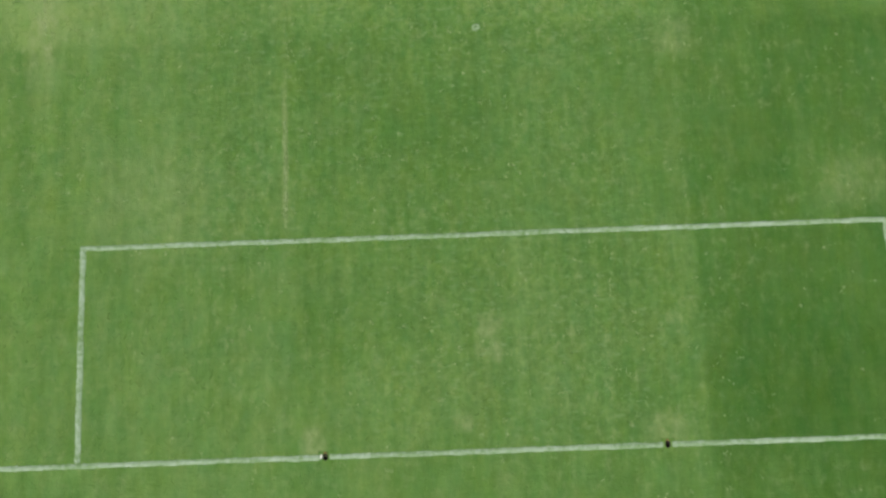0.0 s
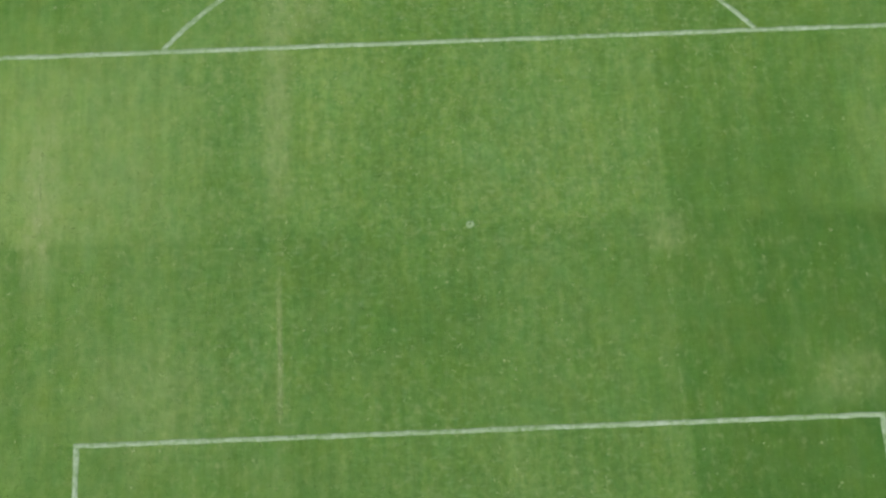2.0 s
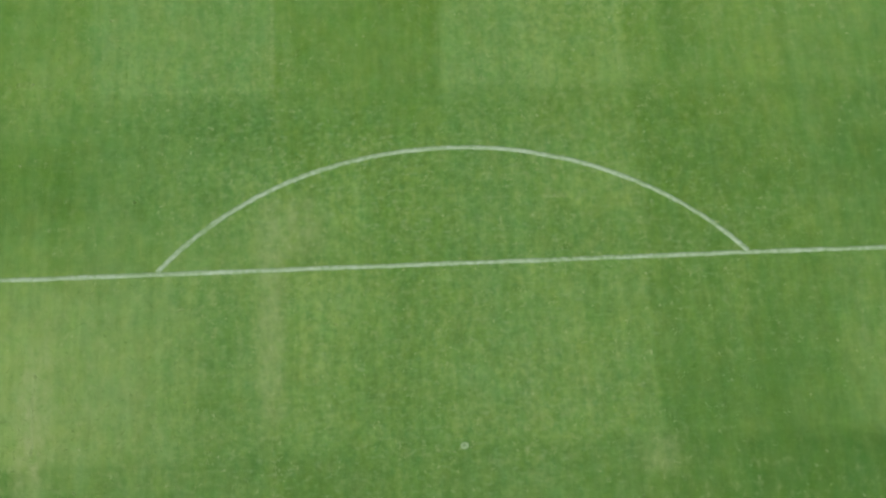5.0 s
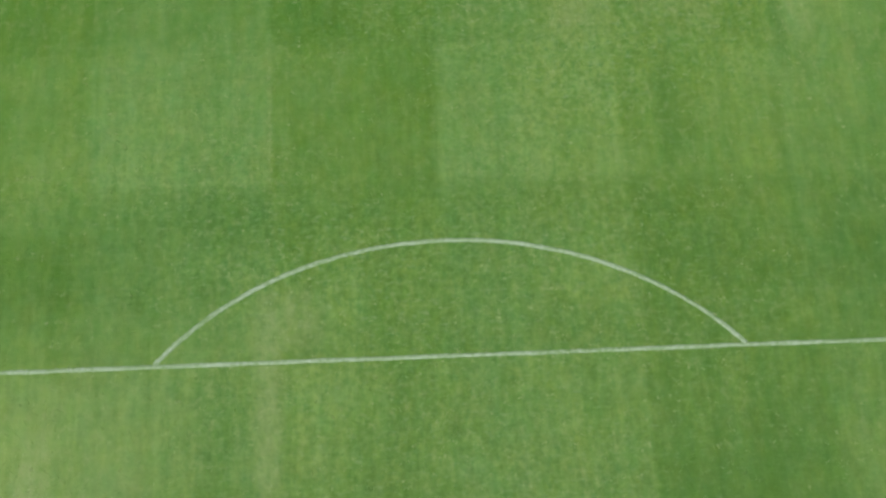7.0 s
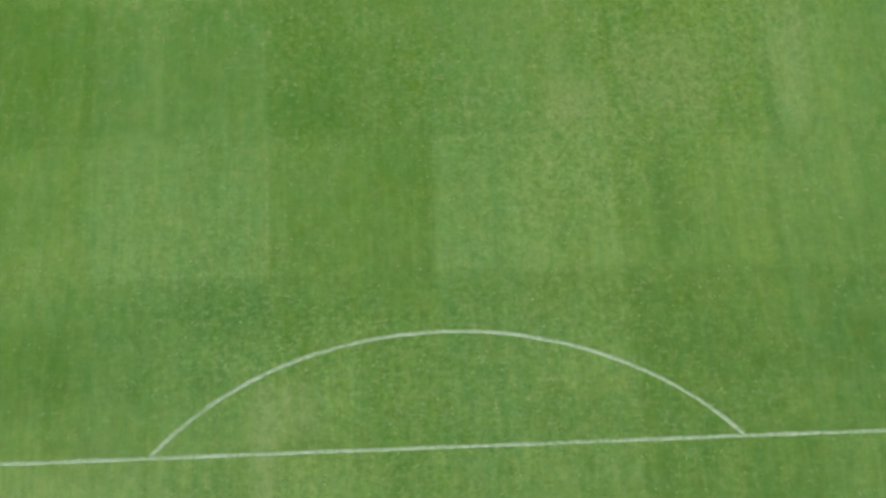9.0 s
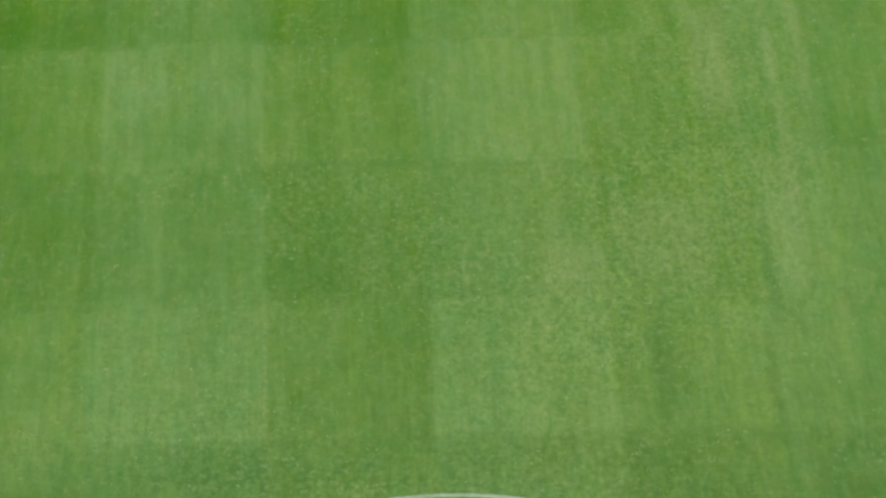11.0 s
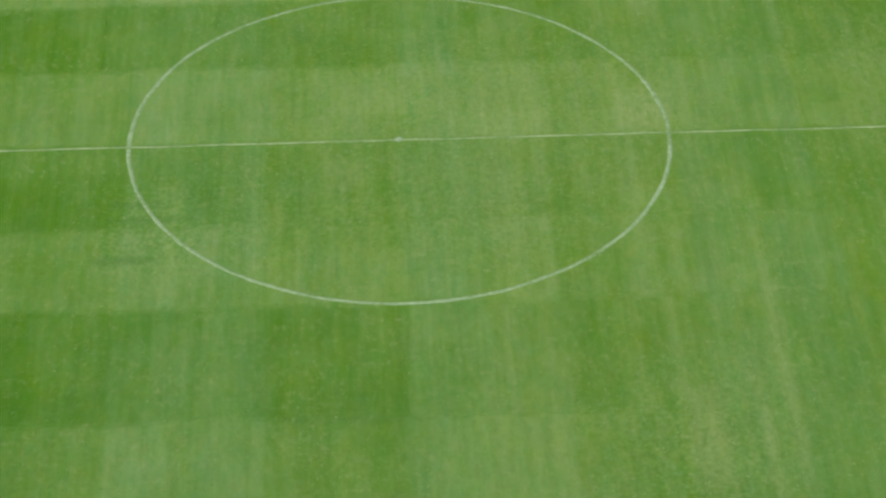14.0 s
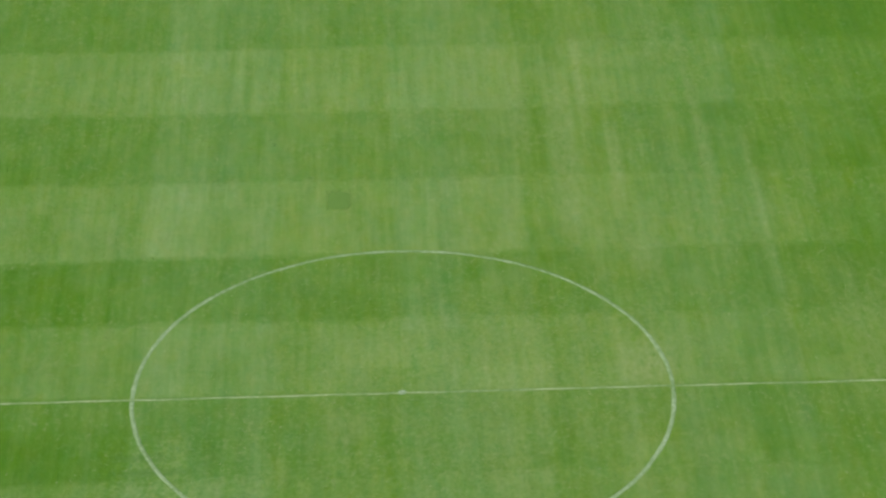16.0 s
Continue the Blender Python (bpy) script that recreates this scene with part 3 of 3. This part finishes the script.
# ---- empty sockets of the goal posts ----
def post_socket(x, y, chip):
    """A dark steel sleeve sunk in the ground; grass up to its mouth, a lip of loose earth on the pitch's side."""
    n, deep, r, oval = 32, 0.38, 0.050, 1.5
    thing = new("goal_post_socket")
    bm = bmesh.new()
    outer, inner = [], []
    for k in range(n):
        a = 2 * math.pi * (k + 0.5) / n
        c, s = math.cos(a), math.sin(a)
        m = HOLE / max(abs(c), abs(s))
        outer.append(bm.verts.new((c * m, s * m, 0.0)))
        inner.append(bm.verts.new((c * r * 1.1, s * r * 1.1 * oval, 0.006)))
    for k in range(n):
        bm.faces.new((outer[k], outer[(k + 1) % n], inner[(k + 1) % n], inner[k]))
    part("turf_edge", bm, TURF, thing, "mown grass round the hole")
    bm = bmesh.new()
    rings = []
    for f, z in ((1.14, -0.02), (1.14, 0.010), (1.0, 0.010), (1.0, -deep)):
        rings.append([bm.verts.new((math.cos(2 * math.pi * k / n) * r * f, math.sin(2 * math.pi * k / n) * r * f * oval, z)) for k in range(n)])
    for a, b in zip(rings, rings[1:]):
        for k in range(n):
            bm.faces.new((a[k], a[(k + 1) % n], b[(k + 1) % n], b[k]))
    part("sleeve", bm, STEEL, thing, "rusted steel sleeve")
    bm = bmesh.new()
    bm.faces.new([bm.verts.new((math.cos(2 * math.pi * k / n) * r, math.sin(2 * math.pi * k / n) * r * oval, -deep + 0.01)) for k in range(n)])
    part("bottom", bm, DARK_SOIL, thing, "damp soil at the bottom of the hole")
    bm = bmesh.new()
    steps = 14
    crest = [[], [], []]
    for k in range(steps + 1):
        a = radians(35 + 110 * k / steps)
        swell = math.sin(math.pi * k / steps)
        for row, (f, z) in zip(crest, ((1.16, 0.006), (1.16 + 0.34 * swell, 0.010 + 0.016 * swell), (1.2 + 0.75 * swell, -0.002))):
            row.append(bm.verts.new((math.cos(a) * r * f, math.sin(a) * r * f * oval, z + 0.003 * math.sin(7 * a))))
    for low, high in zip(crest, crest[1:]):
        for k in range(steps):
            bm.faces.new((low[k], low[k + 1], high[k + 1], high[k]))
    part("earth_lip", bm, EARTH, thing, "loose ochre earth at the rim")
    if chip:
        bm = bmesh.new()
        bmesh.ops.create_cube(bm, size=1.0)
        bmesh.ops.scale(bm, vec=(0.05, 0.09, 0.014), verts=bm.verts[:])
        bmesh.ops.bevel(bm, geom=bm.edges[:], offset=0.004, segments=2, affect="EDGES")
        bmesh.ops.translate(bm, vec=(-0.088, 0.01, 0.015), verts=bm.verts[:])
        part("wedge", bm, CHIP, thing, "pale plastic wedge at the rim")
    thing.matrix_world = pose(x, y, 0)
    return tagged(thing, "empty goal post hole with rusted sleeve in the grass", "post socket", "goal post sockets")


post_socket(*POSTS[0], True)
post_socket(*POSTS[1], False)


# ---- patches and tufts of other grass ----
def make_other_grass(name, low, high):
    n = Nodes(name)
    geo = n.add("ShaderNodeNewGeometry")
    mixed = n.math("ADD", n.math("MULTIPLY", geo.outputs["Random Per Island"], 0.6), n.math("MULTIPLY", n.noise(7.0, 3.0), 0.4), True)
    return n.finish(n.mix(mixed, low, high), 0.8, 0.15)


DEAD_GRASS = make_other_grass("dead_grass", (0.120, 0.190, 0.062), (0.215, 0.268, 0.124))
DARK_GRASS = make_other_grass("dark_grass", (0.064, 0.130, 0.020), (0.088, 0.162, 0.036))


def tuft(name, x, y, wide, long, count, tall, material, label, seed):
    """A clump of blades round a place."""
    r = np.random.default_rng(seed)
    a, d = r.uniform(0, 2 * np.pi, count), np.sqrt(r.uniform(0, 1, count))
    co, faces = blade_field(r, np.cos(a) * d * wide, np.sin(a) * d * long, tall, 0.026, r.normal(0, 0.5, count), -0.003)
    thing = raw_mesh(name, co, faces, material)
    thing.matrix_world = pose(x, y, float(rise_at(x, y)))
    return tagged(thing, label, "grass tuft", kind="stuff" if count > 40 else "")


def turf_patch(x, y, w, h):
    """A piece of newer sod let into the pitch, a little proud of it."""
    bm = bmesh.new()
    r = np.random.default_rng(5)
    loops = [[], [], []]
    n = 40
    for q in range(n):
        c, d = math.cos(2 * math.pi * q / n), math.sin(2 * math.pi * q / n)
        m = 0.5 / (abs(c) ** 5 + abs(d) ** 5) ** 0.2 * (1 + r.normal(0, 0.035))
        for loop, (f, z) in zip(loops, ((1.0, -0.02), (0.99, 0.010), (0.90, 0.018))):
            loop.append(bm.verts.new((c * m * f * w, d * m * f * h, z)))
    for low, high in zip(loops, loops[1:]):
        for q in range(n):
            bm.faces.new((low[q], low[(q + 1) % n], high[(q + 1) % n], high[q]))
    bm.faces.new(loops[-1])
    sod = part("turf_patch", bm, DARK_GRASS)
    sod.matrix_world = pose(x, y, float(rise_at(x, y)) - 0.006)
    k = int(w * h * 700)
    co, faces = blade_field(r, r.uniform(-w * 0.56, w * 0.56, k), r.uniform(-h * 0.56, h * 0.56, k), 0.024, 0.026, np.full(k, 0.5), 0.010)
    tagged(raw_mesh("grass_cover", co, faces, DARK_GRASS, sod), kind="stuff")
    return tagged(sod, "square patch of darker replaced sod in the pitch", "turf patch")


# bleached blades lying loose in the sward, thickest where the turf is rough
r = np.random.default_rng(11)
fy, fx = r.uniform(-2.0, 83.0, 26000), r.uniform(-17.0, 21.0, 26000)
inside = (fx > -11.6 - (fy + 1) * 0.068) & (fx < 9.2 + (fy + 1) * 0.145)
inside &= r.uniform(0, 1, 26000) < 0.13 + 0.60 * wear_at(fx, fy)[:, 2] + 0.4 * wear_at(fx, fy)[:, 0]
spread = np.repeat(r.uniform(0.25, 1.15, inside.sum()), 8)
fx, fy = np.repeat(fx[inside], 8), np.repeat(fy[inside], 8)
fx, fy = fx + r.normal(0, 0.070, len(fx)) * spread, fy + r.normal(0, 0.046, len(fy)) * spread
co, faces = blade_field(r, fx, fy, 0.013, 0.026, r.normal(0, 2.2, len(fx)), rise_at(fx, fy) + 0.003)
tagged(raw_mesh("dry_grass", co, faces, DEAD_GRASS), "bleached dry grass blades lying scattered in the turf", "dry grass", kind="stuff")

# bleached grass along the overlaps of the mower: x, from y, to y, blades
SEAMS = ((-4.50, 5.7, 8.6, 620), (-4.46, 8.6, 13.0, 130), (-4.42, 22.4, 27.0, 90), (4.62, 6.0, 10.4, 130), (-10.15, 10.4, 13.6, 260), (-9.18, 6.0, 10.8, 90))
r = np.random.default_rng(13)
sx = np.concatenate([x + np.repeat(r.normal(0, 0.030, k // 5 + 1), 5)[:k] + r.normal(0, 0.012, k) for x, lo, hi, k in SEAMS])
sy = np.concatenate([np.repeat(lo + (hi - lo) * r.beta(1.6, 1.6, k // 5 + 1), 5)[:k] + r.normal(0, 0.05, k) for x, lo, hi, k in SEAMS])
co, faces = blade_field(r, sx, sy, 0.013, 0.024, r.normal(0, 2.0, len(sx)), rise_at(sx, sy) + 0.003)
tagged(raw_mesh("seam_grass", co, faces, DEAD_GRASS), "bleached grass blades in thin lines between mower passes", "dry grass", kind="stuff")

turf_patch(-2.08, 65.2, 0.85, 1.3)
tuft("grass_tuft", 0.02, 14.07, 0.17, 0.22, 90, 0.028, DARK_GRASS, "clump of lush dark green grass in the penalty area", 3)
tuft("grass_tuft", -1.85, 3.25, 0.16, 0.32, 70, 0.022, DARK_GRASS, "clump of lush dark green grass in the goal area", 4)
PALE_TUFTS = (
    (-4.62, 4.09), (-2.23, 3.98), (-5.73, 2.90), (-3.43, 8.15), (8.48, 10.38), (-9.10, 10.00), (8.82, 12.70), (6.82, 9.74),
    (-7.86, 8.68), (-7.90, 18.61), (-4.41, 18.15), (-6.57, 12.47), (-2.92, 14.59), (-9.39, 8.73), (-10.60, 22.67), (-10.81, 19.96),
    (9.14, 24.95), (2.23, 19.19), (-6.88, 35.91), (4.58, 33.49), (3.96, 27.63), (-10.80, 31.82), (-9.27, 25.94), (-8.63, 24.78),
    (2.52, 38.13), (3.89, 39.69), (-7.92, 38.85), (6.53, 41.40), (-0.29, 42.44), (-2.69, 43.72), (-6.63, 42.99), (-12.90, 48.19),
    (-7.29, 46.93), (-9.92, 76.33), (12.71, 63.85), (8.42, 53.44), (-0.90, 59.36), (3.03, 70.44),
)
for k, (x, y) in enumerate(PALE_TUFTS):
    tagged(tuft("dry_grass_tuft", x, y, 0.045, 0.050, 16, 0.024, DEAD_GRASS, "small tuft of bleached dry grass in the turf", 20 + k), group="dry tufts")
